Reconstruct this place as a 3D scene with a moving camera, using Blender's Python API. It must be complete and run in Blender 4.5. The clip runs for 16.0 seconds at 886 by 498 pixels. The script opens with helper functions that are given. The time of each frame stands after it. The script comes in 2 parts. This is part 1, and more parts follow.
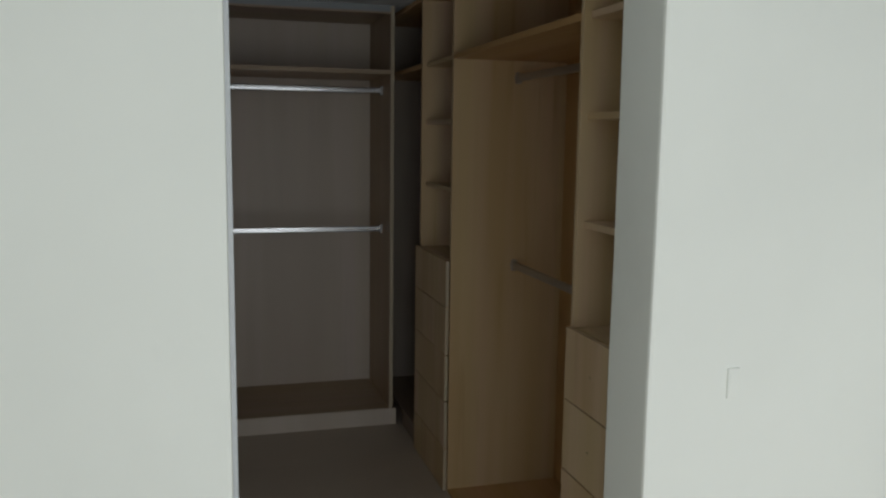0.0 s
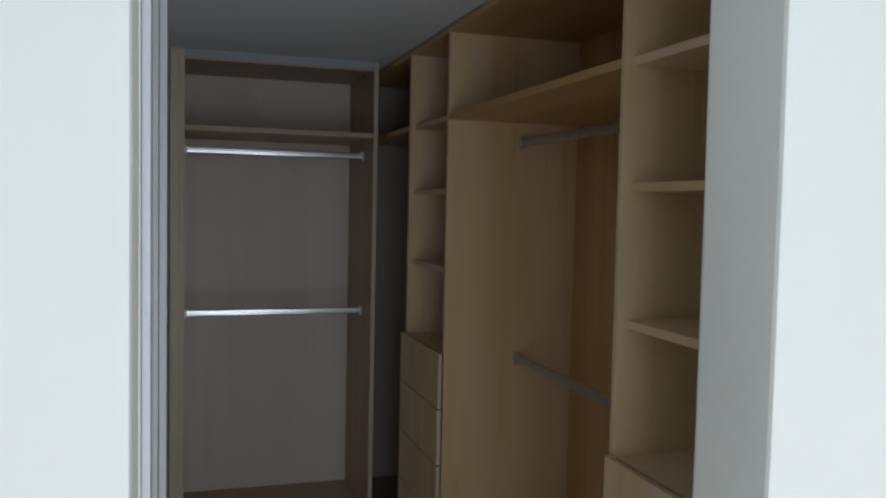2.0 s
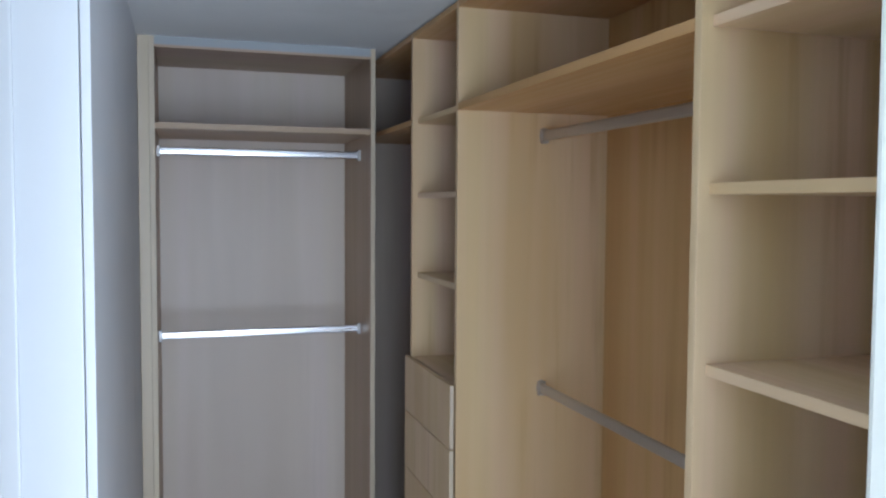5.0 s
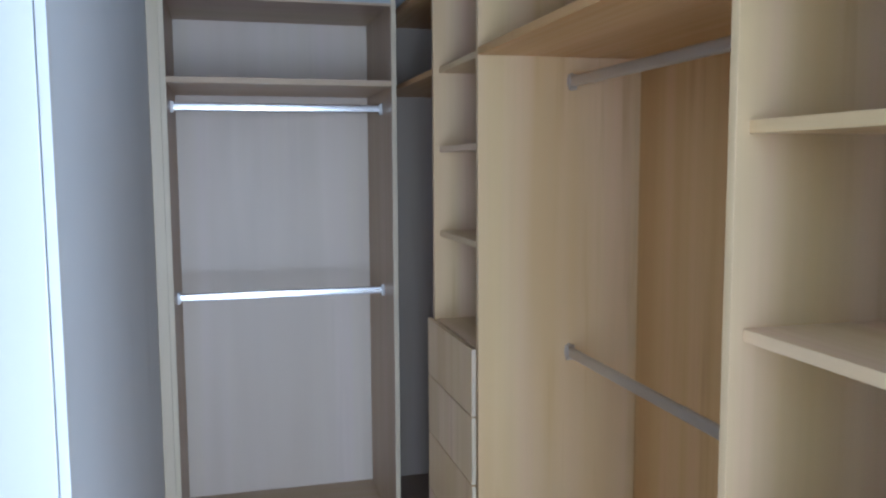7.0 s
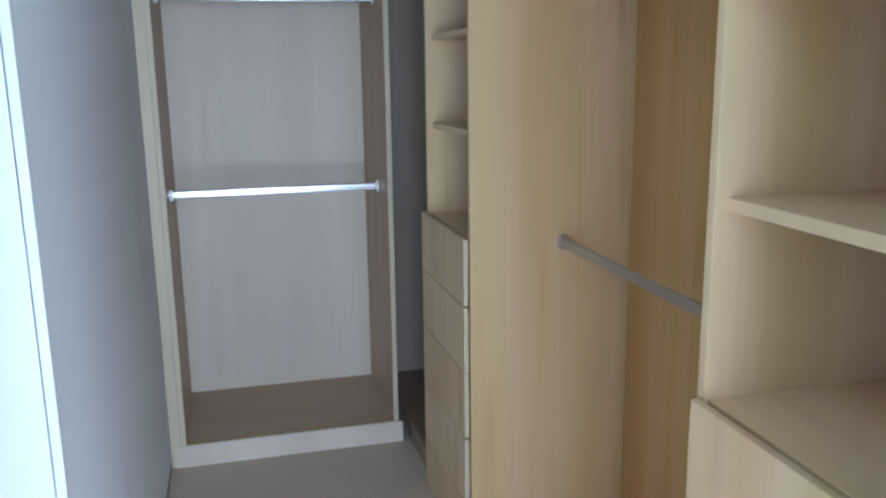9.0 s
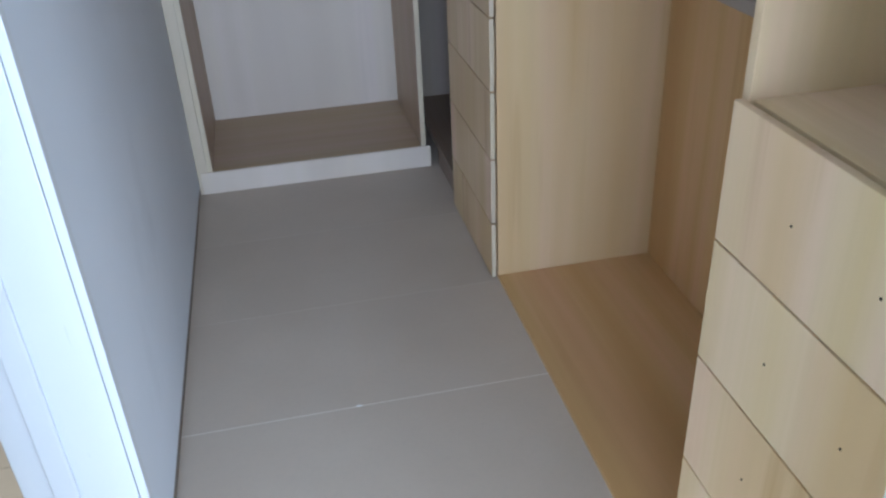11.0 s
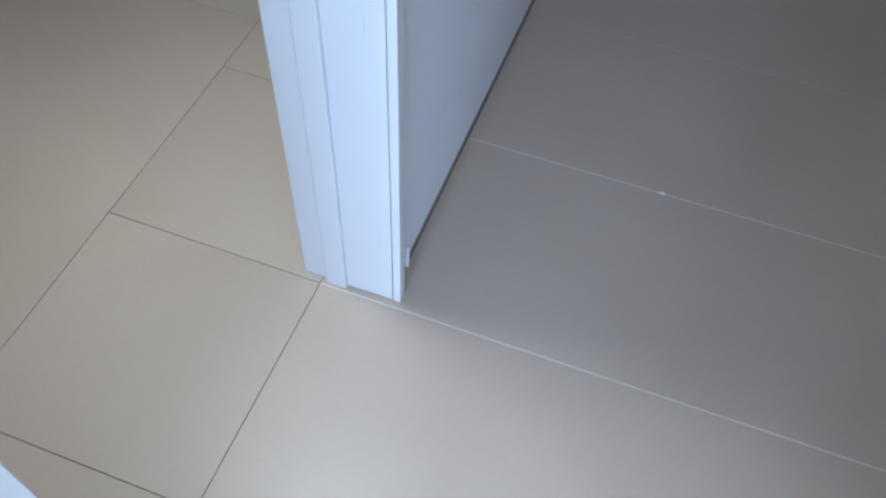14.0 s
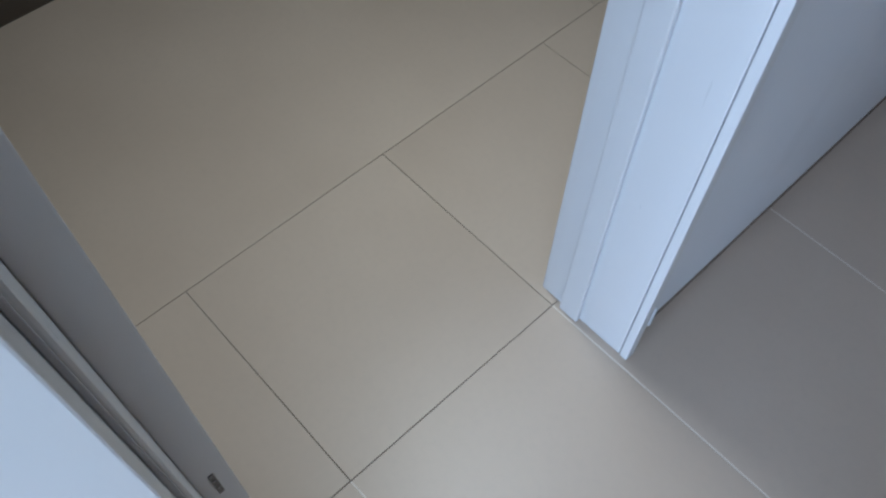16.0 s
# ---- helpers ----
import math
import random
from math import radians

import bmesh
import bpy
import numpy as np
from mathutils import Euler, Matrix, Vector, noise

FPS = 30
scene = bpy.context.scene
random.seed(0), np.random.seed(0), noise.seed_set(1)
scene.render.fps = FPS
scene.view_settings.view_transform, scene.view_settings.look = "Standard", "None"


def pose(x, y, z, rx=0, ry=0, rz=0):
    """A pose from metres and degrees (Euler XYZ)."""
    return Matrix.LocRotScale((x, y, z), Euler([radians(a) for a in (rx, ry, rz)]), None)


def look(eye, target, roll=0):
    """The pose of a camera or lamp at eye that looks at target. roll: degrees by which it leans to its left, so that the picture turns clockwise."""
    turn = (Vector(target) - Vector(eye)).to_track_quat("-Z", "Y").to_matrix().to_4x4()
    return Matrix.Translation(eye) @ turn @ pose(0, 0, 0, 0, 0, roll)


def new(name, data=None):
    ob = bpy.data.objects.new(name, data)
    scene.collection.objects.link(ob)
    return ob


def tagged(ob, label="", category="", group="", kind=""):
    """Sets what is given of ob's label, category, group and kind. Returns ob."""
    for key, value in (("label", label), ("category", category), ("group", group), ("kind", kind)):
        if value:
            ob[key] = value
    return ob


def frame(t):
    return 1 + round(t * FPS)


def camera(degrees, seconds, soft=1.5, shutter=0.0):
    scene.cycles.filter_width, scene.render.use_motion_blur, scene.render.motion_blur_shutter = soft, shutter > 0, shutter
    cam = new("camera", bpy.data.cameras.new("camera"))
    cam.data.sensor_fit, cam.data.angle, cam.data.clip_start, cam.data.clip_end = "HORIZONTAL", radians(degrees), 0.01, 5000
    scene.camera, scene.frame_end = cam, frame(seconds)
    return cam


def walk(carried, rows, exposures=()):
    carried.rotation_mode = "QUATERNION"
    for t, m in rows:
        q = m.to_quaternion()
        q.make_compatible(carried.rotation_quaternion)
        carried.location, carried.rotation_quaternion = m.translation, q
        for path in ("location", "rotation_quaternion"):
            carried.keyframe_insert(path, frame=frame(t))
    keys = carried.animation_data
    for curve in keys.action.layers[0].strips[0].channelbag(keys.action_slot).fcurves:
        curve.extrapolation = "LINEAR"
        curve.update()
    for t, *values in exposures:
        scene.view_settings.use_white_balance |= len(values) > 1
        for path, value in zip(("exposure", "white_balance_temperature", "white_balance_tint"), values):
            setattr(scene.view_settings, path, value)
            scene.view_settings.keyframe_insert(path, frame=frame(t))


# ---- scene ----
cam = camera(56.4, 16.0, soft=2.4)
PATH = [
    (0, (-0.043, -2.235, 1.471), (0.501, -0.329, 1.199), 0.8),
    (0.5, (-0.078, -2.062, 1.473), (0.518, -0.165, 1.261), -0.2),
    (1, (-0.092, -1.958, 1.48), (0.564, -0.077, 1.306), -0.7),
    (1.5, (-0.048, -1.859, 1.485), (0.61, 0.024, 1.332), 0.3),
    (2, (0.032, -1.754, 1.484), (0.636, 0.15, 1.375), 1.2),
    (2.5, (0.087, -1.667, 1.479), (0.665, 0.243, 1.351), 2.0),
    (3, (0.11, -1.568, 1.485), (0.686, 0.343, 1.361), 1.8),
    (3.5, (0.104, -1.467, 1.5), (0.709, 0.436, 1.377), 0.5),
    (4, (0.092, -1.429, 1.502), (0.718, 0.467, 1.393), 0.0),
    (6.5, (0.221, -1.238, 1.487), (0.742, 0.687, 1.336), 0.2),
    (7, (0.229, -1.228, 1.478), (0.733, 0.696, 1.275), -0.3),
    (7.5, (0.242, -1.216, 1.466), (0.747, 0.702, 1.212), -0.3),
    (8, (0.243, -1.218, 1.451), (0.748, 0.692, 1.143), -0.3),
    (10.5, (0.321, -1.182, 1.364), (0.706, 0.605, 0.553), -2.1),
    (11, (0.328, -1.121, 1.338), (0.657, 0.573, 0.328), -2.7),
    (11.5, (0.331, -1.061, 1.322), (0.635, 0.565, 0.197), -3.4),
    (12, (0.313, -0.99, 1.306), (0.604, 0.514, 0.02), -2.1),
    (12.5, (0.299, -0.938, 1.288), (0.453, 0.455, -0.139), -1.7),
    (13, (0.299, -0.864, 1.277), (0.296, 0.477, -0.207), 0.6),
    (13.5, (0.306, -0.803, 1.263), (0.133, 0.446, -0.29), 2.5),
    (14, (0.315, -0.755, 1.291), (-0.036, 0.369, -0.325), 3.4),
    (14.5, (0.326, -0.746, 1.312), (-0.155, 0.277, -0.337), 3.2),
    (15, (0.313, -0.718, 1.296), (-0.308, 0.208, -0.365), 1.9),
    (15.5, (0.273, -0.673, 1.279), (-0.452, 0.172, -0.382), 1.3),
    (16, (0.21, -0.631, 1.274), (-0.556, 0.106, -0.42), 1.2),
]
EXPOSURES = [(0, -0.94, 6800, 10), (1.5, -0.62, 6550, 13), (2.5, -0.18, 5900, 14), (3, 0.25, 5750, 10), (3.5, 0.73, 5700, 11), (4.2, 1.15, 5650, 12), (6.5, 1.52, 5300, 13), (8, 1.57, 5250, 8), (10.5, 1.54, 5300, 9), (11.5, 1.52, 5100, 14), (12.5, 1.4, 4980, 15), (13.5, 1.25, 5050, 13), (14.5, 0.95, 5030, 14), (16, 0.75, 5150, 13)]
walk(cam, [(t, look(eye, target, roll)) for t, eye, target, roll in PATH], EXPOSURES)

# ---- plan, in metres: x across the closet, y along it, z up ----
CEIL = 2.086          # closet ceiling
ROOM_CEIL = 2.45      # bedroom ceiling
WALL_L = -0.015       # closet's left wall face
BACK_Y = 2.33         # closet's back wall face
RIGHT_X = 1.39        # closet's right wall face
RUN_X = 0.8865         # front plane of the units on the right
UNIT_Y = 1.766        # front plane of the back wardrobe
DOOR_Y0, DOOR_Y1 = -0.658, 0.0   # side doorway
OPEN_X1 = 0.738       # right end of the opening from the bedroom
OPEN_Y0, OPEN_Y1 = -0.905, -0.742
ROW, ROW0 = 0.4555, -0.0145      # tile rows
COLS = [-3.337, -1.972, -0.607, -0.152, 1.213, 2.578, 3.943]

# ---- light ----
world = bpy.data.worlds.new("world")
scene.world = world
world.use_nodes = True
sky = world.node_tree.nodes.new("ShaderNodeTexSky")
sky.sky_type, sky.sun_disc, sky.sun_elevation, sky.sun_rotation = "NISHITA", False, radians(40), radians(200)
world.node_tree.links.new(sky.outputs[0], world.node_tree.nodes["Background"].inputs[0])
world.node_tree.nodes["Background"].inputs[1].default_value = 0.1


def area_lamp(name, m, sx, sy, power, colour):
    data = bpy.data.lights.new(name, "AREA")
    data.shape, data.size, data.size_y, data.energy, data.color = "RECTANGLE", sx, sy, power, colour
    ob = new(name, data)
    ob.matrix_world = m
    return ob


WIN_X0, WIN_X1, WIN_Z0, WIN_Z1, WIN_Y = -0.5, 2.1, 0.05, 1.8, -3.15
ROOM_X0 = -1.15       # bedroom side wall face, out of view, kept near for bounce
area_lamp("window_light", look(((WIN_X0 + WIN_X1) / 2, WIN_Y + 0.02, (WIN_Z0 + WIN_Z1) / 2), ((WIN_X0 + WIN_X1) / 2, 0, (WIN_Z0 + WIN_Z1) / 2)),
          WIN_X1 - WIN_X0, WIN_Z1 - WIN_Z0, 58, (0.84, 0.93, 1.0))
# unseen warm lamp, added to light the side room's floor
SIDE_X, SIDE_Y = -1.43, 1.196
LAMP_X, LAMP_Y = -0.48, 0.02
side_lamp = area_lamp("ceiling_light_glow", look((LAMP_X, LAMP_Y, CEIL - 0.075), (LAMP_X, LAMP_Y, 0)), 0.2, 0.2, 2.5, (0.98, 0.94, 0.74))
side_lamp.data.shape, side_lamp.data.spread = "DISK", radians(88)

# ---- materials ----
def material(name, base, rough=0.5, metal=0.0):
    m = bpy.data.materials.new(name)
    m.use_nodes = True
    b = m.node_tree.nodes["Principled BSDF"]
    b.inputs["Base Color"].default_value = (*base, 1)
    b.inputs["Roughness"].default_value = rough
    b.inputs["Metallic"].default_value = metal
    return m


def node(m, kind, **sockets):
    n = m.node_tree.nodes.new(kind)
    for key, v in sockets.items():
        n.inputs[key].default_value = v
    return n


def wire(m, a, b):
    m.node_tree.links.new(a, b)


def coords(m, scale, per_object=True):
    tc = node(m, "ShaderNodeTexCoord")
    mp = node(m, "ShaderNodeMapping", Scale=scale)
    out = tc.outputs["Object"]
    if per_object:
        oi = node(m, "ShaderNodeObjectInfo")
        mul = node(m, "ShaderNodeVectorMath")
        mul.operation = "SCALE"
        mul.inputs[0].default_value = (7.3, 4.1, 0.0)
        wire(m, oi.outputs["Random"], mul.inputs["Scale"])
        add = node(m, "ShaderNodeVectorMath")
        wire(m, out, add.inputs[0])
        wire(m, mul.outputs[0], add.inputs[1])
        out = add.outputs[0]
    wire(m, out, mp.inputs["Vector"])
    return mp.outputs["Vector"]


def noise_tex(m, vec, scale, detail=4.0, rough=0.55):
    n = node(m, "ShaderNodeTexNoise", Scale=scale, Detail=detail, Roughness=rough)
    wire(m, vec, n.inputs["Vector"])
    return n.outputs["Fac"]


def ramp(m, fac, stops):
    r = node(m, "ShaderNodeValToRGB")
    el = r.color_ramp.elements
    while len(el) < len(stops):
        el.new(0.5)
    for e, (p, c) in zip(el, stops):
        e.position, e.color = p, (*c, 1)
    wire(m, fac, r.inputs["Fac"])
    return r.outputs["Color"]


def mix(m, fac, a, b, mode="MIX"):
    n = node(m, "ShaderNodeMix")
    n.data_type, n.blend_type = "RGBA", mode
    if isinstance(fac, float):
        n.inputs[0].default_value = fac
    else:
        wire(m, fac, n.inputs[0])
    for socket, v in ((n.inputs[6], a), (n.inputs[7], b)):
        if isinstance(v, tuple):
            socket.default_value = (*v, 1)
        else:
            wire(m, v, socket)
    return n.outputs[2]


def bump(m, height, strength, distance=0.002):
    n = node(m, "ShaderNodeBump", Strength=strength, Distance=distance)
    wire(m, height, n.inputs["Height"])
    wire(m, n.outputs[0], m.node_tree.nodes["Principled BSDF"].inputs["Normal"])


def melamine(name, light, dark, streak, along="z", rough=0.42, vein_depth=0.7, mottle=1.0):
    """Wood-print board: broad soft bands, fine lines and a few darker streaks that run along one axis."""
    def stretch(across, down):
        return tuple(down if axis == along else across for axis in "xyz")

    m = material(name, light, rough)
    b = m.node_tree.nodes["Principled BSDF"]
    broad = noise_tex(m, coords(m, stretch(5, 0.3)), 1.0, 2)
    fine = noise_tex(m, coords(m, stretch(70, 1.6)), 1.0, 4, 0.6)
    vein = noise_tex(m, coords(m, stretch(22, 0.8)), 1.0, 4)
    patch = noise_tex(m, coords(m, stretch(2.6, 1.3)), 1.0, 2)
    # neighbouring strips of veneer lean to pink or to yellow
    tint = noise_tex(m, coords(m, stretch(8, 0.22)), 1.0, 3, 0.6)
    rosy = tuple(v * (1 + k * mottle) for v, k in zip(light, (0.04, -0.015, 0.13)))
    straw = tuple(v * (1 + k * mottle) for v, k in zip(light, (-0.06, -0.06, -0.19)))
    tone = ramp(m, tint, [(0.36, straw), (0.5, light), (0.64, rosy)])
    c = mix(m, ramp(m, broad, [(0.36, (0, 0, 0)), (0.6, (1, 1, 1))]), dark, tone)
    c = mix(m, ramp(m, fine, [(0.42, (0, 0, 0)), (0.78, (0.2 * mottle,) * 3)]), c, tuple(v * 0.8 for v in light))
    gate = mix(m, 1.0, ramp(m, vein, [(0.52, (0, 0, 0)), (0.72, (vein_depth,) * 3)]), ramp(m, patch, [(0.45, (0, 0, 0)), (0.62, (1, 1, 1))]), "MULTIPLY")
    c = mix(m, gate, c, streak)
    wire(m, c, b.inputs["Base Color"])
    wire(m, ramp(m, fine, [(0.3, (rough - 0.06,) * 3), (0.7, (rough + 0.1,) * 3)]), b.inputs["Roughness"])
    bump(m, fine, 0.06, 0.0006)
    return m


def plaster(name, colour, grain=0.12):
    m = material(name, colour, 0.75)
    b = m.node_tree.nodes["Principled BSDF"]
    cloud = noise_tex(m, coords(m, (1.3, 1.3, 1.3), False), 1.0, 4)
    fine = noise_tex(m, coords(m, (90, 90, 90), False), 1.0, 3)
    c = mix(m, ramp(m, cloud, [(0.35, (0, 0, 0)), (0.7, (1, 1, 1))]), tuple(v * 0.94 for v in colour), colour)
    smudge = noise_tex(m, coords(m, (2.3, 2.3, 1.6), False), 1.0, 6, 0.6)
    c = mix(m, ramp(m, smudge, [(0.6, (0, 0, 0)), (0.78, (0.5, 0.5, 0.5))]), c, tuple(v * 0.8 for v in colour))
    wire(m, c, b.inputs["Base Color"])
    bump(m, fine, grain, 0.001)
    return m


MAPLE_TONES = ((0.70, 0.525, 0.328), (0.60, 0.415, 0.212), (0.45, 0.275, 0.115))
# maple inside the units, deepened to hold warm bounced light and shade
BOUNCE_TONES = ((0.62, 0.395, 0.19), (0.52, 0.30, 0.115), (0.38, 0.19, 0.06))
# wardrobe boards: the same maple with the closet's deep shade in its colour
SHADED_MAPLE_TONES = ((0.48, 0.36, 0.245), (0.43, 0.31, 0.20), (0.36, 0.25, 0.155))
MAPLE = melamine("maple_board", *MAPLE_TONES, vein_depth=0.85)
BOUNCE_MAPLE_FLAT = melamine("bounce_lit_maple_lengthwise", *BOUNCE_TONES, along="y", vein_depth=0.22)
MAPLE_SHELF = melamine("maple_shelf_board", *MAPLE_TONES, along="y", vein_depth=0.3)
BOUNCE_MAPLE_BACK = melamine("bounce_lit_maple_back", *BOUNCE_TONES)
SHADED_MAPLE = melamine("shaded_maple", *SHADED_MAPLE_TONES)
SHADED_MAPLE_FLAT = melamine("shaded_maple_lengthwise", *SHADED_MAPLE_TONES, along="x")
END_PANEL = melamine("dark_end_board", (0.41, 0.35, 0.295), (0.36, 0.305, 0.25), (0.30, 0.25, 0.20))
PALE = melamine("pale_back_board", (0.66, 0.575, 0.49), (0.60, 0.515, 0.435), (0.55, 0.475, 0.405), vein_depth=0.4, mottle=0.3)
EDGE_BAND = melamine("pale_maple_edge_band", (0.60, 0.515, 0.385), (0.56, 0.47, 0.345), (0.49, 0.405, 0.29), mottle=0.4)
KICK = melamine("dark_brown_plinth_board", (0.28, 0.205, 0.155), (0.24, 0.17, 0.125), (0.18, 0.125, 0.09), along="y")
WALL = plaster("white_wall_paint", (0.84, 0.85, 0.80))
WALL_GREY = plaster("grey_wall_paint", (0.74, 0.77, 0.81))
CEILING = plaster("ceiling_paint", (0.83, 0.87, 0.90))
CEILING_SHADED = plaster("shaded_ceiling_paint", (0.40, 0.43, 0.45))
WALL_DARK = plaster("low_bounce_dark_wall", (0.085, 0.068, 0.055))
GLOSS = material("white_lacquer", (0.63, 0.65, 0.67), 0.32)
_g = noise_tex(GLOSS, coords(GLOSS, (30, 30, 3)), 1.0, 4)
wire(GLOSS, ramp(GLOSS, _g, [(0.3, (0.27,) * 3), (0.7, (0.42,) * 3)]), GLOSS.node_tree.nodes["Principled BSDF"].inputs["Roughness"])
bump(GLOSS, _g, 0.06, 0.001)
LEAF = plaster("grey_door_laminate", (0.76, 0.76, 0.78), 0.05)
CHROME = material("brushed_aluminium", (0.62, 0.635, 0.67), 0.28, 1.0)
_c = noise_tex(CHROME, coords(CHROME, (4, 4, 160)), 1.0, 3)
wire(CHROME, ramp(CHROME, _c, [(0.3, (0.2,) * 3), (0.7, (0.36,) * 3)]), CHROME.node_tree.nodes["Principled BSDF"].inputs["Roughness"])
ZINC = material("zinc_casting", (0.36, 0.355, 0.35), 0.45, 0.85)
DULL = material("dull_brown_aluminium", (0.50, 0.455, 0.41), 0.48, 0.85)
STEEL = material("worn_steel", (0.16, 0.15, 0.15), 0.5, 0.9)
PLASTIC = material("white_plastic", (0.8, 0.8, 0.79), 0.35)
DARK = material("dark_hole", (0.05, 0.034, 0.022), 0.8)
SEAL = material("grey_seal", (0.38, 0.38, 0.40), 0.6)
# one grout in two tones: lightened for glint, darkened for the dimmer side room
GROUT_GLINT = plaster("glint_grout", (0.76, 0.71, 0.64), 0.3)
GROUT_SHADED = plaster("shaded_grout", (0.22, 0.195, 0.165))
SKIRT = plaster("brown_skirting", (0.19, 0.15, 0.115))
TILE = material("taupe_porcelain", (0.36, 0.335, 0.30), 0.4)
_b = TILE.node_tree.nodes["Principled BSDF"]
_cl = noise_tex(TILE, coords(TILE, (2.2, 2.2, 2.2)), 1.0, 5)
_fi = noise_tex(TILE, coords(TILE, (70, 70, 70)), 1.0, 4)
_col = ramp(TILE, _cl, [(0.3, (0.495, 0.412, 0.33)), (0.7, (0.555, 0.468, 0.38))])
_col = mix(TILE, ramp(TILE, _fi, [(0.45, (0, 0, 0)), (0.75, (0.13, 0.13, 0.13))]), _col, (0.40, 0.345, 0.29))
wire(TILE, _col, _b.inputs["Base Color"])
wire(TILE, ramp(TILE, _cl, [(0.3, (0.36,) * 3), (0.7, (0.46,) * 3)]), _b.inputs["Roughness"])
bump(TILE, _fi, 0.05, 0.0008)
GLASS = material("window_glass", (1, 1, 1), 0.02)
GLASS.node_tree.nodes["Principled BSDF"].inputs["Transmission Weight"].default_value = 1.0

# ---- mesh helpers ----
def finish(name, bm, mat, parent=None, label=""):
    me = bpy.data.meshes.new(name)
    bmesh.ops.recalc_face_normals(bm, faces=bm.faces)
    bm.to_mesh(me)
    bm.free()
    me.materials.append(mat)
    ob = new(name, me)
    if parent:
        ob.parent = parent
    if label:
        ob["label"] = label
    return ob


def add_box(bm, x0, x1, y0, y1, z0, z1, r=0.0015):
    made = bmesh.ops.create_cube(bm, size=1)["verts"]
    for v in made:
        v.co = Vector((x0 + (v.co.x + 0.5) * (x1 - x0), y0 + (v.co.y + 0.5) * (y1 - y0), z0 + (v.co.z + 0.5) * (z1 - z0)))
    if r:
        edges = list({e for v in made for e in v.link_edges})
        bmesh.ops.bevel(bm, geom=edges, offset=r, segments=2, profile=0.6, affect="EDGES")


def part(name, bm, mat, parent, label=""):
    return finish(name, bm, mat, parent, label)


def board(name, parent, x0, x1, y0, y1, z0, z1, mat=None, label="", r=0.0012):
    bm = bmesh.new()
    add_box(bm, x0, x1, y0, y1, z0, z1, r)
    return part(name, bm, mat or MAPLE, parent, label)


def wobble(bm, amount):
    """Cut the tall edges up and let them stray a little, as hand-finished plaster and paint do."""
    tall = [e for e in bm.edges if abs(e.verts[0].co.z - e.verts[1].co.z) > 0.5]
    bmesh.ops.subdivide_edges(bm, edges=tall, cuts=28, use_grid_fill=False)
    for v in bm.verts:
        q = Vector((v.co.x * 0.6, v.co.y * 0.6, v.co.z * 4.0))
        v.co.x += amount * noise.noise(q)
        v.co.y += amount * noise.noise(q + Vector((9.1, 3.7, 1.3)))


def block(name, boxes, mat, kind="structure", r=0.0, label="", category="", stray=0.0):
    bm = bmesh.new()
    for b in boxes:
        add_box(bm, *b, r)
    if stray:
        wobble(bm, stray)
    return tagged(finish(name, bm, mat), label, category, "", kind)


def thing(name, x, y, z, label, category, group=""):
    ob = new(name)
    ob.location = (x, y, z)
    ob.empty_display_size = 0.1
    return tagged(ob, label, category, group)


def settle(ob):
    """Parts are written in world places; take the thing's own place off again."""
    for child in ob.children:
        child.matrix_parent_inverse = Matrix.Translation(-ob.location)


# ---- structure ----
block("wall_left", [(-0.19, WALL_L, 0.022, BACK_Y, 0.028, CEIL), (-0.018, WALL_L + 0.004, 0.078, 0.0825, 0.0, 0.06)], WALL_GREY, label="grey painted plaster wall beside the closet")
block("wall_back", [(-0.19, RIGHT_X + 0.12, BACK_Y, BACK_Y + 0.12, 0, CEIL)], WALL_GREY, label="plain painted wall behind the wardrobe")
block("wall_right", [(RIGHT_X, RIGHT_X + 0.12, OPEN_Y1, BACK_Y, 0, CEIL)], WALL_GREY, label="plain painted wall behind the units")
block("wall_opening_right", [(OPEN_X1, 3.2, OPEN_Y0, OPEN_Y1, 0, ROOM_CEIL)], WALL, r=0.008, label="white bedroom wall ending at the closet opening", stray=0.0012)
block("wall_opening_left", [(SIDE_X - 0.1, -0.0145, OPEN_Y0, OPEN_Y1, 0, ROOM_CEIL), ], WALL, r=0.008, label="white bedroom wall ending at the closet opening", stray=0.0012)
block("wall_stub", [(-0.19, -0.0125, OPEN_Y1 + 0.0005, DOOR_Y0 - 0.0205, 0, CEIL)], WALL, r=0.004, label="short white wall beside the side doorway")
block("wall_header", [(-0.0145, OPEN_X1, OPEN_Y0 + 0.002, OPEN_Y1 - 0.002, CEIL + 0.1, ROOM_CEIL)], WALL, label="white wall over the closet opening")
block("wall_over_door", [(-0.19, WALL_L, DOOR_Y0 - 0.02, 0.022, 2.03, CEIL)], WALL, label="white wall over the side doorway")
block("ceiling", [(-0.19, RIGHT_X + 0.12, OPEN_Y1, BACK_Y + 0.12, CEIL, CEIL + 0.1), (-0.0145, OPEN_X1, OPEN_Y0, OPEN_Y1, CEIL, CEIL + 0.1)], CEILING, label="smooth white painted closet ceiling")
block("ceiling_bedroom", [(ROOM_X0, 3.2, WIN_Y, OPEN_Y0, ROOM_CEIL, ROOM_CEIL + 0.1)], CEILING, label="smooth white painted bedroom ceiling")
# unseen wall, placed to bounce daylight onto the opening's right end
block("wall_bedroom_left", [(ROOM_X0 - 0.12, ROOM_X0, WIN_Y, OPEN_Y0, 0, ROOM_CEIL)], WALL, label="unseen white bedroom side wall")
block("wall_bedroom_right", [(3.2, 3.32, WIN_Y, OPEN_Y0, 0, ROOM_CEIL)], WALL, label="unseen white bedroom side wall")
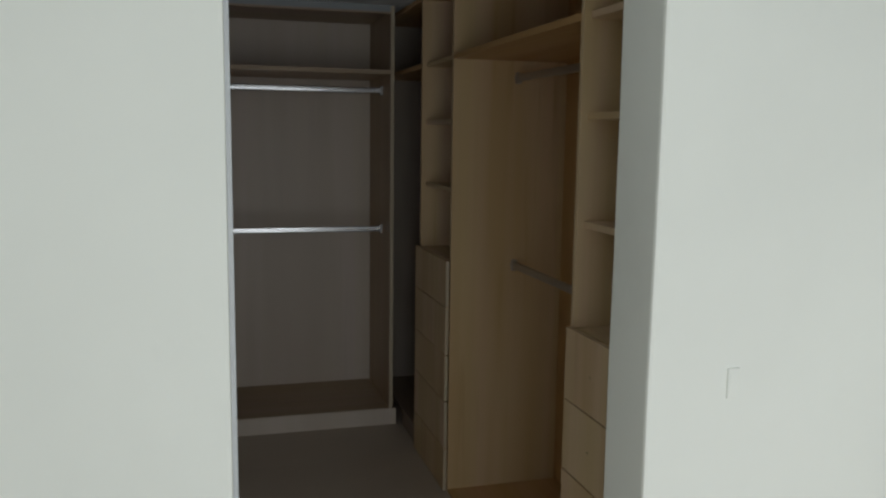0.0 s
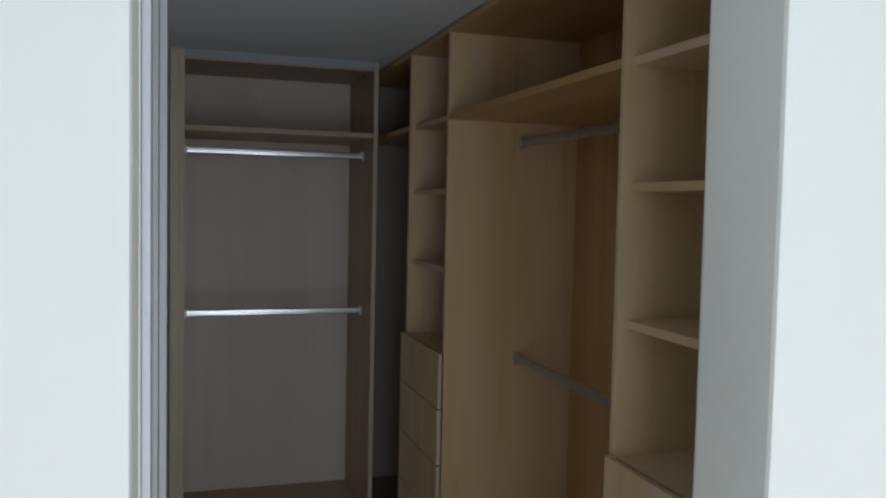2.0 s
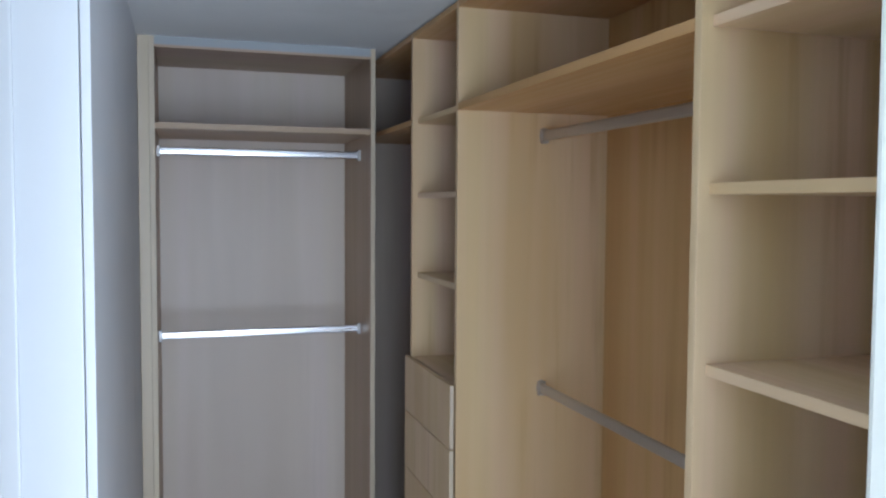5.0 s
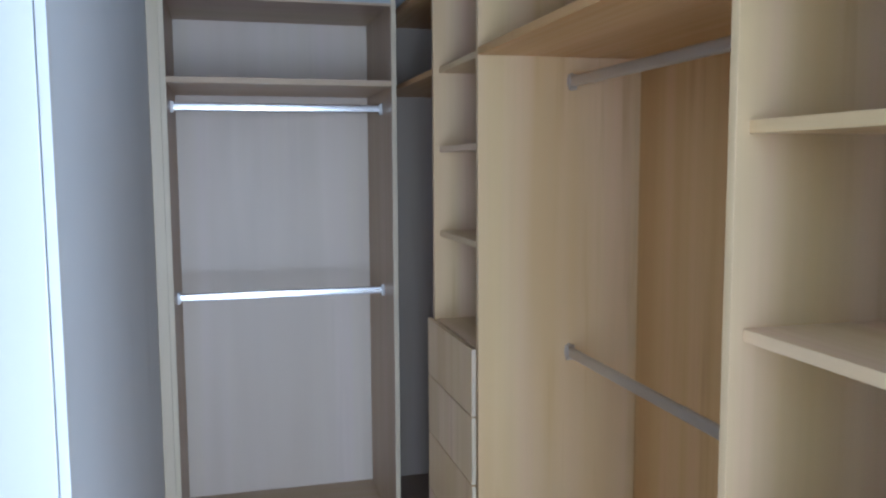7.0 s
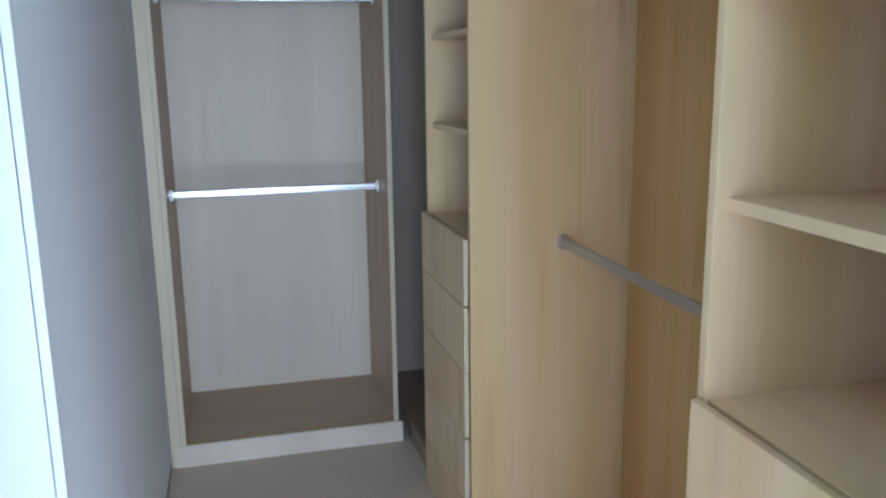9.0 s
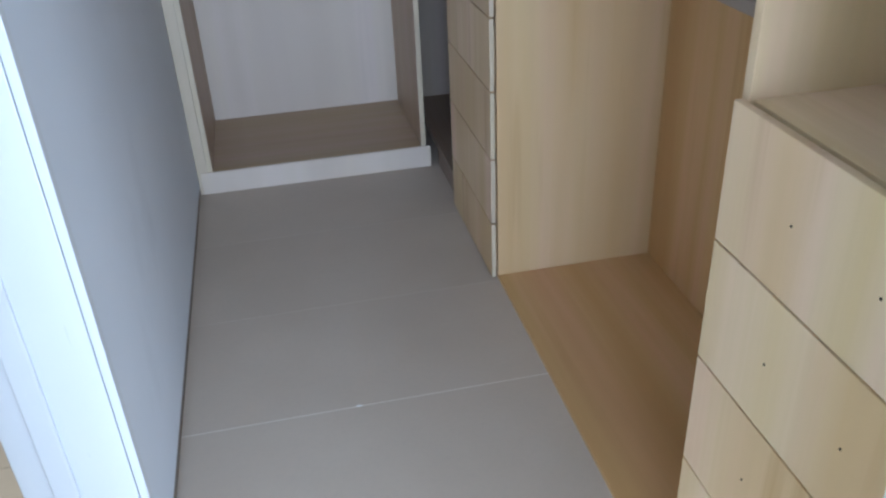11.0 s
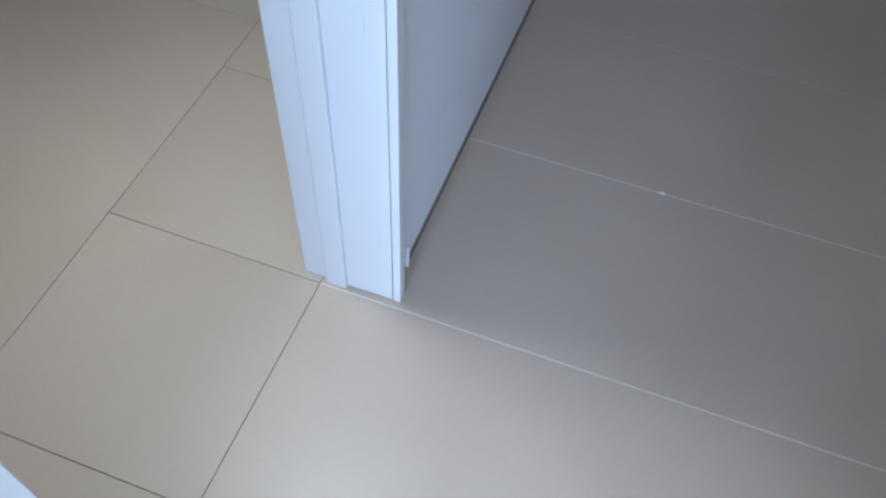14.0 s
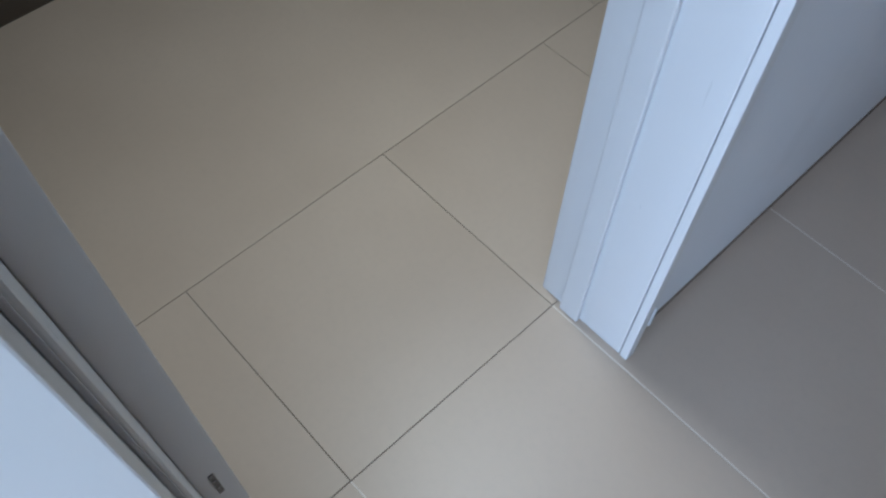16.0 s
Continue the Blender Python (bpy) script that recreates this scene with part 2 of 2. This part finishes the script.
block("wall_window", [(ROOM_X0, WIN_X0, WIN_Y - 0.15, WIN_Y, 0, ROOM_CEIL), (WIN_X1, 3.2, WIN_Y - 0.15, WIN_Y, 0, ROOM_CEIL),
                      (WIN_X0, WIN_X1, WIN_Y - 0.15, WIN_Y, 0, WIN_Z0), (WIN_X0, WIN_X1, WIN_Y - 0.15, WIN_Y, WIN_Z1, ROOM_CEIL)], WALL, label="white bedroom wall with the window")
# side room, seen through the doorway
# the room's unlit look is put into this near-black brown
block("wall_side_far", [(SIDE_X - 0.1, SIDE_X, OPEN_Y1, SIDE_Y, 0, CEIL)], WALL_DARK, label="dark brown side room wall, kept dark to cut bounce")
block("wall_side_end", [(SIDE_X, -0.19, SIDE_Y, SIDE_Y + 0.1, 0, CEIL)], WALL_DARK, label="dark brown side room wall, kept dark to cut bounce")
block("skirting_side", [(SIDE_X + 0.001, -0.191, SIDE_Y - 0.014, SIDE_Y - 0.0005, 0.0005, 0.012)], GLOSS, r=0.002, label="low white skirting strip under the dark wall", category="skirting")
block("ceiling_side", [(SIDE_X - 0.1, -0.19, OPEN_Y1, SIDE_Y + 0.1, CEIL, CEIL + 0.1)], CEILING, label="plain ceiling of the side room")
block("skirting_left", [(-0.03, WALL_L - 0.0008, 0.0845, UNIT_Y, 0.0, 0.029)], SKIRT, label="low brown skirting strip under the grey wall", category="skirting")

# window in the bedroom behind the walk
win = thing("window_1", (WIN_X0 + WIN_X1) / 2, WIN_Y - 0.08, WIN_Z0, "white framed bedroom window with clear panes", "window")
win["kind"] = "structure"
mid = (WIN_X0 + WIN_X1) / 2
bm = bmesh.new()
for b in ((WIN_X0, WIN_X1, WIN_Y - 0.10, WIN_Y - 0.05, WIN_Z0, WIN_Z0 + 0.05), (WIN_X0, WIN_X1, WIN_Y - 0.10, WIN_Y - 0.05, WIN_Z1 - 0.05, WIN_Z1),
          (WIN_X0, WIN_X0 + 0.05, WIN_Y - 0.10, WIN_Y - 0.05, WIN_Z0 + 0.05, WIN_Z1 - 0.05), (WIN_X1 - 0.05, WIN_X1, WIN_Y - 0.10, WIN_Y - 0.05, WIN_Z0 + 0.05, WIN_Z1 - 0.05),
          (mid - 0.03, mid + 0.03, WIN_Y - 0.10, WIN_Y - 0.05, WIN_Z0 + 0.05, WIN_Z1 - 0.05)):
    add_box(bm, *b, 0.003)
part("window_frame", bm, GLOSS, win)
for x0, x1 in ((WIN_X0 + 0.05, mid - 0.03), (mid + 0.03, WIN_X1 - 0.05)):
    pane = board("pane", win, x0, x1, WIN_Y - 0.078, WIN_Y - 0.072, WIN_Z0 + 0.05, WIN_Z1 - 0.05, GLASS, r=0)
    pane.visible_shadow = False
settle(win)

# ---- side doorway: jamb linings with stops ----
frame_1 = thing("door_1", -0.095, 0.0, 0.0, "white lacquered door frame with a grey leaf swung open", "door frame")
frame_1["kind"] = "structure"
HEAD = 2.0
board("jamb_lining", frame_1, -0.19, -0.0125, 0.0, 0.02, 0.0, HEAD + 0.03, GLOSS, r=0.002)
board("door_stop", frame_1, -0.141, -0.101, -0.010, -0.0005, 0.0, HEAD - 0.004, GLOSS, r=0.003)
board("edge_trim", frame_1, -0.0105, 0.004, -0.001, 0.021, 0.0, HEAD + 0.03, GLOSS, r=0.0015)
board("jamb_lining", frame_1, -0.19, -0.0125, DOOR_Y0 - 0.02, DOOR_Y0, 0.0, HEAD + 0.03, GLOSS, r=0.002)
board("rebate_strip", frame_1, -0.185, -0.075, DOOR_Y0 + 0.0005, DOOR_Y0 + 0.010, 0.0, HEAD - 0.004, GLOSS, r=0.003)
board("seal", frame_1, -0.0745, -0.068, DOOR_Y0 + 0.0005, DOOR_Y0 + 0.005, 0.0, HEAD - 0.004, SEAL, "grey rubber seal", r=0.001)
leaf = board("door_leaf", frame_1, -0.86, -0.192, DOOR_Y0 + 0.010, DOOR_Y0 + 0.056, 0.008, HEAD - 0.006, LEAF, "grey laminated door leaf swung open into the side room", r=0.002)
board("casing", frame_1, -0.012, -0.002, DOOR_Y0 - 0.083, DOOR_Y0 + 0.001, 0.0, HEAD + 0.03, GLOSS, r=0.002)
board("head_lining", frame_1, -0.19, -0.004, DOOR_Y0 + 0.0005, -0.0005, HEAD, HEAD + 0.028, GLOSS, r=0.002)
for z in (0.25, 1.75):
    board("hinge", leaf, -0.1918, -0.1903, DOOR_Y0 + 0.028, DOOR_Y0 + 0.036, z - 0.034, z + 0.034, STEEL, "small dark metal hinge plate", r=0.0005)
    for dz in (-0.014, 0.014):
        bm = bmesh.new()
        bmesh.ops.create_cone(bm, cap_ends=True, segments=10, radius1=0.0026, radius2=0.002, depth=0.0014,
                              matrix=Matrix.Translation((-0.1897, DOOR_Y0 + 0.0315, z + dz)) @ Matrix.Rotation(radians(90), 4, "Y"))
        part("hinge_screw", bm, ZINC, leaf, "bright screw head")
settle(frame_1)


# ---- wardrobe parts ----
def rail(parent, along, a0, a1, u, z, label="flat oval aluminium hanging rail", metal=None, cup=None):
    """A flat oval rail with a cup at each end. along: 'x' or 'y'; u: its place on the other axis."""
    bm = bmesh.new()
    n, hw, hh = 20, 0.0075, 0.015
    rings = []
    for a in (a0 + 0.002, a1 - 0.002):
        ring = []
        for k in range(n):
            q = 2 * math.pi * k / n
            c, s = math.cos(q), math.sin(q)
            w = hw * c
            h = (hh - hw) * (1 if s > 0 else -1) * min(1, abs(s) * 4) + hw * s
            ring.append(bm.verts.new((a, u + w, z + h) if along == "x" else (u + w, a, z + h)))
        rings.append(ring)
    for k in range(n):
        bm.faces.new((rings[0][k], rings[0][(k + 1) % n], rings[1][(k + 1) % n], rings[1][k]))
    bm.faces.new(rings[0])
    bm.faces.new(rings[1])
    ob = part("hanging_rail", bm, metal or CHROME, parent, label)
    for a, d in ((a0, 1), (a1, -1)):
        bm = bmesh.new()
        lo, hi = sorted((a, a + d * 0.012))
        for p, q, s, t in ((-0.011, 0.011, -0.022, -0.0155), (-0.0115, -0.008, -0.0155, 0.02), (0.008, 0.0115, -0.0155, 0.02)):
            if along == "x":
                add_box(bm, lo, hi, u + p, u + q, z + s, z + t, 0.001)
            else:
                add_box(bm, u + p, u + q, lo, hi, z + s, z + t, 0.001)
        lo, hi = sorted((a, a + d * 0.002))
        if along == "x":
            add_box(bm, lo, hi, u - 0.012, u + 0.012, z - 0.023, z + 0.022, 0.0005)
        else:
            disc = bmesh.ops.create_cone(bm, cap_ends=True, segments=24, radius1=0.0145, radius2=0.0125, depth=0.003)["verts"]
            bmesh.ops.transform(bm, verts=disc, matrix=Matrix.Translation((u, (lo + hi) / 2 + d * 0.0006, z)) @ Matrix.Diagonal((1, 1, 1.65, 1)) @ Matrix.Rotation(radians(90), 4, "X"))
        part("rail_bracket", bm, cup or ZINC, ob, "grey metal rail cup")
    return ob


T = 0.018
# back wardrobe
UX0, UX1, UD = 0.043, 0.823, 2.30
ward = thing("wardrobe", 0.42, UNIT_Y, 0.0, "open maple wardrobe with pale back and two hanging rails", "wardrobe")
board("side_panel", ward, UX0 - 0.018, UX0, UNIT_Y, UD, 0.0, CEIL - 0.001, SHADED_MAPLE)
board("filler_strip", ward, WALL_L + 0.002, UX0 - 0.0185, UNIT_Y - 0.002, UNIT_Y + 0.016, 0.0, CEIL - 0.001, EDGE_BAND)
for x in (UX0 - 0.018, UX1):
    board("edge_band", ward, x, x + T, UNIT_Y - 0.0012, UNIT_Y - 0.0002, 0.085, CEIL - 0.001, EDGE_BAND, "pale glued edge band", r=0.0003)
board("side_panel", ward, UX1, UX1 + T, UNIT_Y, UD, 0.0, CEIL - 0.001, SHADED_MAPLE)
board("top_panel", ward, UX0, UX1, UNIT_Y + 0.0195, UD, 2.060, 2.078, SHADED_MAPLE_FLAT)
board("top_rail", ward, UX0, UX1, UNIT_Y + 0.001, UNIT_Y + 0.019, 2.047, 2.056, SHADED_MAPLE_FLAT)
# added strip that continues the ceiling, its dimness painted in as grey
board("scribe_strip", ward, UX0, UX1, UNIT_Y + 0.0015, UNIT_Y + 0.0185, 2.0562, CEIL - 0.0005, CEILING_SHADED, "added strip, greyed to the shaded ceiling's tone", r=0)
board("bottom_panel", ward, UX0, UX1, UNIT_Y + 0.001, UD, 0.067, 0.085, SHADED_MAPLE_FLAT)
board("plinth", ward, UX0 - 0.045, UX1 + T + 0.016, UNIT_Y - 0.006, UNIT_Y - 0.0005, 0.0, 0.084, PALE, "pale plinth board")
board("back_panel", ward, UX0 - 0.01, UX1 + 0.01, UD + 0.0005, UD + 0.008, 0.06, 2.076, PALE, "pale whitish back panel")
board("shelf", ward, UX0 + 0.0005, UX1 - 0.0005, UNIT_Y + 0.002, UD, 1.762, 1.783, SHADED_MAPLE_FLAT)
rail(ward, "x", UX0, UX1, 1.965, 1.693)
rail(ward, "x", UX0, UX1, 1.965, 0.988)
settle(ward)

# corner section between the wardrobe and the drawer tower
FAR0, FAR1 = 0.906, 1.412      # far tower, from its near panel to its far panel
UNIT_D = 1.365
corner = thing("corner_unit", 1.1, 1.9, 0.0, "open maple corner section with one high shelf", "wardrobe")
board("shelf", corner, RUN_X, UNIT_D, FAR1 + 0.0005, UD, 1.768, 1.787, BOUNCE_MAPLE_FLAT)
# the shade of the corner goes into this panel's dark brown
board("bottom_panel", corner, RUN_X, UNIT_D, FAR1 + 0.0005, UD, 0.067, 0.085, KICK, "bottom panel, dark brown with the corner's shade in it")
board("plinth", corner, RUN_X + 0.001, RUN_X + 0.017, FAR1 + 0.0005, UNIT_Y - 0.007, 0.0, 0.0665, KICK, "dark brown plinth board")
board("back_panel", corner, UNIT_D + 0.0005, UNIT_D + 0.01, FAR1 + 0.0005, UD, 0.0, 2.078, BOUNCE_MAPLE_BACK)
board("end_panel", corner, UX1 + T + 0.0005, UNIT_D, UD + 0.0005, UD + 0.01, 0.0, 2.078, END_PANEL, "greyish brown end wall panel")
board("top_panel", corner, RUN_X, UNIT_D, FAR1 + 0.0005, UD, 2.058, 2.078, BOUNCE_MAPLE_FLAT)
settle(corner)


def drawer_tower(name, y0, y1, d0, d1, shelves, tops, top_z, label, holes=(), edge_band=False):
    tower = thing(name, (RUN_X + UNIT_D) / 2, (y0 + y1) / 2, 0.0, label, "cabinet", "drawer towers")
    board("side_panel", tower, RUN_X, UNIT_D, y0, y0 + T, 0.0, top_z)
    board("side_panel", tower, RUN_X, UNIT_D, y1 - T, y1, 0.0, top_z)
    board("back_panel", tower, UNIT_D + 0.0005, UNIT_D + 0.01, y0, y1, 0.0, top_z, BOUNCE_MAPLE_BACK)
    board("top_panel", tower, RUN_X + 0.001, UNIT_D, y0 + T + 0.0003, y1 - T - 0.0003, top_z - T, top_z, BOUNCE_MAPLE_FLAT)
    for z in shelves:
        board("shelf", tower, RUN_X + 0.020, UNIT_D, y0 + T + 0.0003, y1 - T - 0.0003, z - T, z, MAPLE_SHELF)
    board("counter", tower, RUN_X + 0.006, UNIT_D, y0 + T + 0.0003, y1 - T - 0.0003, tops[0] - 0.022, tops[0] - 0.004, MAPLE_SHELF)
    board("bottom_panel", tower, RUN_X + 0.002, UNIT_D, y0 + T + 0.0003, y1 - T - 0.0003, 0.0, 0.02, BOUNCE_MAPLE_FLAT)
    for k, (za, zb) in enumerate(zip(tops, tops[1:])):
        drawer = board("drawer_front", tower, RUN_X - 0.0185, RUN_X - 0.006, d0, d1, zb + 0.002, za - 0.002, label="maple drawer front without handle", r=0.0012)
        if edge_band:
            board("edge_band", drawer, RUN_X - 0.0183, RUN_X - 0.0063, d0 - 0.001, d0 - 0.0002, zb + 0.003, za - 0.003, EDGE_BAND, "pale glued edge band", r=0.0002)
        board("drawer_box", drawer, RUN_X - 0.0055, UNIT_D - 0.02, y0 + T + 0.01, y1 - T - 0.01, zb + 0.02, za - 0.03, r=0)
        for f in holes:
            y = d0 + f * (d1 - d0)
            bm = bmesh.new()
            bmesh.ops.create_cone(bm, cap_ends=True, segments=12, radius1=0.0019, radius2=0.0019, depth=0.0012,
                                  matrix=Matrix.Translation((RUN_X - 0.0188, y, (za + zb) / 2)) @ Matrix.Rotation(radians(90), 4, "Y"))
            part("screw_hole", bm, DARK, drawer, "dark drilled handle hole")
    settle(tower)
    return tower


drawer_tower("drawer_tower", FAR0, FAR1, 0.908, FAR1 + 0.002, (1.79, 1.537, 1.262), (0.974, 0.781, 0.585, 0.389, 0.187, 0.003), 2.078,
             "maple shelf tower with five handleless drawers below", edge_band=True)
NEAR0, NEAR1 = -0.732, -0.238
drawer_tower("drawer_tower", NEAR0, NEAR1, NEAR0 + 0.005, -0.252, (1.79, 1.535, 1.253), (0.973, 0.775, 0.579, 0.378, 0.181, 0.003), 2.078,
             "maple shelf tower with drilled handleless drawer fronts", (0.359, 0.68))

hang = thing("hanging_unit", 1.1, 0.3, 0.0, "open maple hanging section with high shelf and two rails", "wardrobe")
H0, H1 = NEAR1 + 0.0005, FAR0 - 0.0005
board("bottom_panel", hang, RUN_X, UNIT_D, H0, H1, 0.0, 0.012, BOUNCE_MAPLE_FLAT)
board("back_panel", hang, UNIT_D + 0.0005, UNIT_D + 0.01, H0, H1, 0.0, 2.078, BOUNCE_MAPLE_BACK)
board("shelf", hang, RUN_X, UNIT_D, H0, H1, 1.768, 1.788, BOUNCE_MAPLE_FLAT)
board("top_panel", hang, RUN_X, UNIT_D, H0, H1, 2.058, 2.078, BOUNCE_MAPLE_FLAT)
rail(hang, "y", H0, H1, 1.155, 1.702, "dull flat oval hanging rail", DULL, DULL)
rail(hang, "y", H0, H1, 1.155, 0.95, "dull flat oval hanging rail", DULL, DULL)
settle(hang)


# ---- small fittings ----
def plate(name, label, category, m, w, h, rocker):
    ob = thing(name, 0, 0, 0, label, category)
    bm = bmesh.new()
    add_box(bm, -w / 2, w / 2, -0.004, 0.0045, -h / 2, h / 2, 0.003)
    part("cover_plate", bm, WALL if rocker else PLASTIC, ob)
    bm = bmesh.new()
    if rocker:
        add_box(bm, -0.009, 0.009, -0.0048, -0.004, -0.022, 0.022, 0.0003)
        part("rocker", bm, WALL, ob)
    else:
        add_box(bm, -0.016, 0.016, -0.0065, -0.0045, -0.011, 0.011, 0.001)
        part("socket_insert", bm, PLASTIC, ob)
    ob.matrix_world = m
    return ob


plate("power_socket", "white rectangular power socket on the maple back panel", "socket", pose(UNIT_D - 0.004, 0.436, 0.248, 0, 0, -90), 0.102, 0.062, False)
plate("light_switch", "white light switch on the white bedroom wall", "switch", pose(0.921, OPEN_Y0 - 0.0005, 1.007), 0.027, 0.06, True)

bm = bmesh.new()
bmesh.ops.create_icosphere(bm, subdivisions=2, radius=0.005, matrix=Matrix.Translation((0.406, ROW0 + ROW, 0.0012)) @ Matrix.Diagonal((1.6, 0.7, 0.3, 1)))
tagged(finish("paint_fleck", bm, PLASTIC), "small white dried paint fleck on a floor joint", "paint fleck")
for z, size in ((1.568, 0.005), (1.292, 0.0075)):
    bm = bmesh.new()
    bmesh.ops.create_icosphere(bm, subdivisions=2, radius=size, matrix=Matrix.Translation((WALL_L + 0.003, 0.026, z)) @ Matrix.Diagonal((0.8, 0.9, 1.4, 1)))
    for v in bm.verts:
        v.co += 0.0012 * Vector((noise.noise(v.co * 300), noise.noise(v.co * 300 + Vector((5, 1, 2))), 0))
    tagged(finish("plaster_lump", bm, CEILING), "small white plaster lump on the grey wall by the trim", "plaster lump", "plaster lumps")
# body for the added side room lamp, never in view
fixture = thing("added_ceiling_light", LAMP_X, LAMP_Y, CEIL - 0.07, "round flush ceiling light added out of view in the side room", "lamp")
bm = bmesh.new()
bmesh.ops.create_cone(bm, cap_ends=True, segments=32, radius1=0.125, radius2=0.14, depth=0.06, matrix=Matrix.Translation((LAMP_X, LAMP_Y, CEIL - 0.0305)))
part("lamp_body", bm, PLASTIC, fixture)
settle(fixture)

# ---- floor ----
CLOSET_X, CLOSET_Y = RIGHT_X + 0.12, BACK_Y + 0.12
EDGE = COLS[3]
floor = block("floor", [(EDGE + 0.0012, 3.32, WIN_Y - 0.15, OPEN_Y1, -0.1, -0.0004), (EDGE + 0.0012, CLOSET_X, OPEN_Y1, CLOSET_Y, -0.1, -0.0004)], GROUT_GLINT,
              label="taupe porcelain tile floor with thin joints", category="floor")
floor_side = block("floor_side", [(ROOM_X0 - 0.12, EDGE + 0.001, WIN_Y - 0.15, OPEN_Y1, -0.1, -0.0016), (SIDE_X - 0.1, EDGE + 0.001, OPEN_Y1, SIDE_Y + 0.1, -0.1, -0.0016)], GROUT_SHADED,
                   label="beige-lit porcelain tile floor of the side room", category="floor")
shared = {}
JX, JY, TIGHT = 0.0009, 0.0014, 0.0005
rows = [ROW0 + ROW * k for k in range(-11, 6)]
tall = [-0.75 + 3 * ROW * k for k in range(-3, 2)]
for c0, c1 in zip(COLS, COLS[1:]):
    broad_tile, inner = c0 < COLS[2] - 0.01, c0 > EDGE - 0.01
    deep = 3 * ROW if broad_tile else ROW
    for r0 in tall if broad_tile else rows:
        beyond = r0 + deep > OPEN_Y0 + 0.3
        x0, x1 = max(c0, SIDE_X - 0.1 if beyond else ROOM_X0 - 0.12), min(c1, CLOSET_X if beyond else 3.32)
        y0, y1 = max(r0, WIN_Y - 0.15), min(r0 + deep, CLOSET_Y if inner else SIDE_Y + 0.1)
        if x1 - x0 < 0.01 or y1 - y0 < 0.01:
            continue
        # the joints near the doorway are open, those farther in are tight
        lo, hi = ((JY if -0.5 < y < 0.6 else TIGHT) for y in (y0, y1)) if inner else (JX, JX)
        key = (round(x1 - x0, 3), round(y1 - y0, 3), inner, lo, hi)
        if key not in shared:
            bm = bmesh.new()
            w, d = (x1 - x0) / 2 - JX, (y1 - y0) / 2
            add_box(bm, -w, w, -d + lo, d - hi, -0.009, 0.0, 0.0007)
            me = bpy.data.meshes.new("tile")
            bmesh.ops.recalc_face_normals(bm, faces=bm.faces)
            bm.to_mesh(me)
            bm.free()
            me.materials.append(TILE)
            shared[key] = me
        ob = new("tile", shared[key])
        ob.location = ((x0 + x1) / 2, (y0 + y1) / 2, 0)
        ob.parent = floor if inner else floor_side
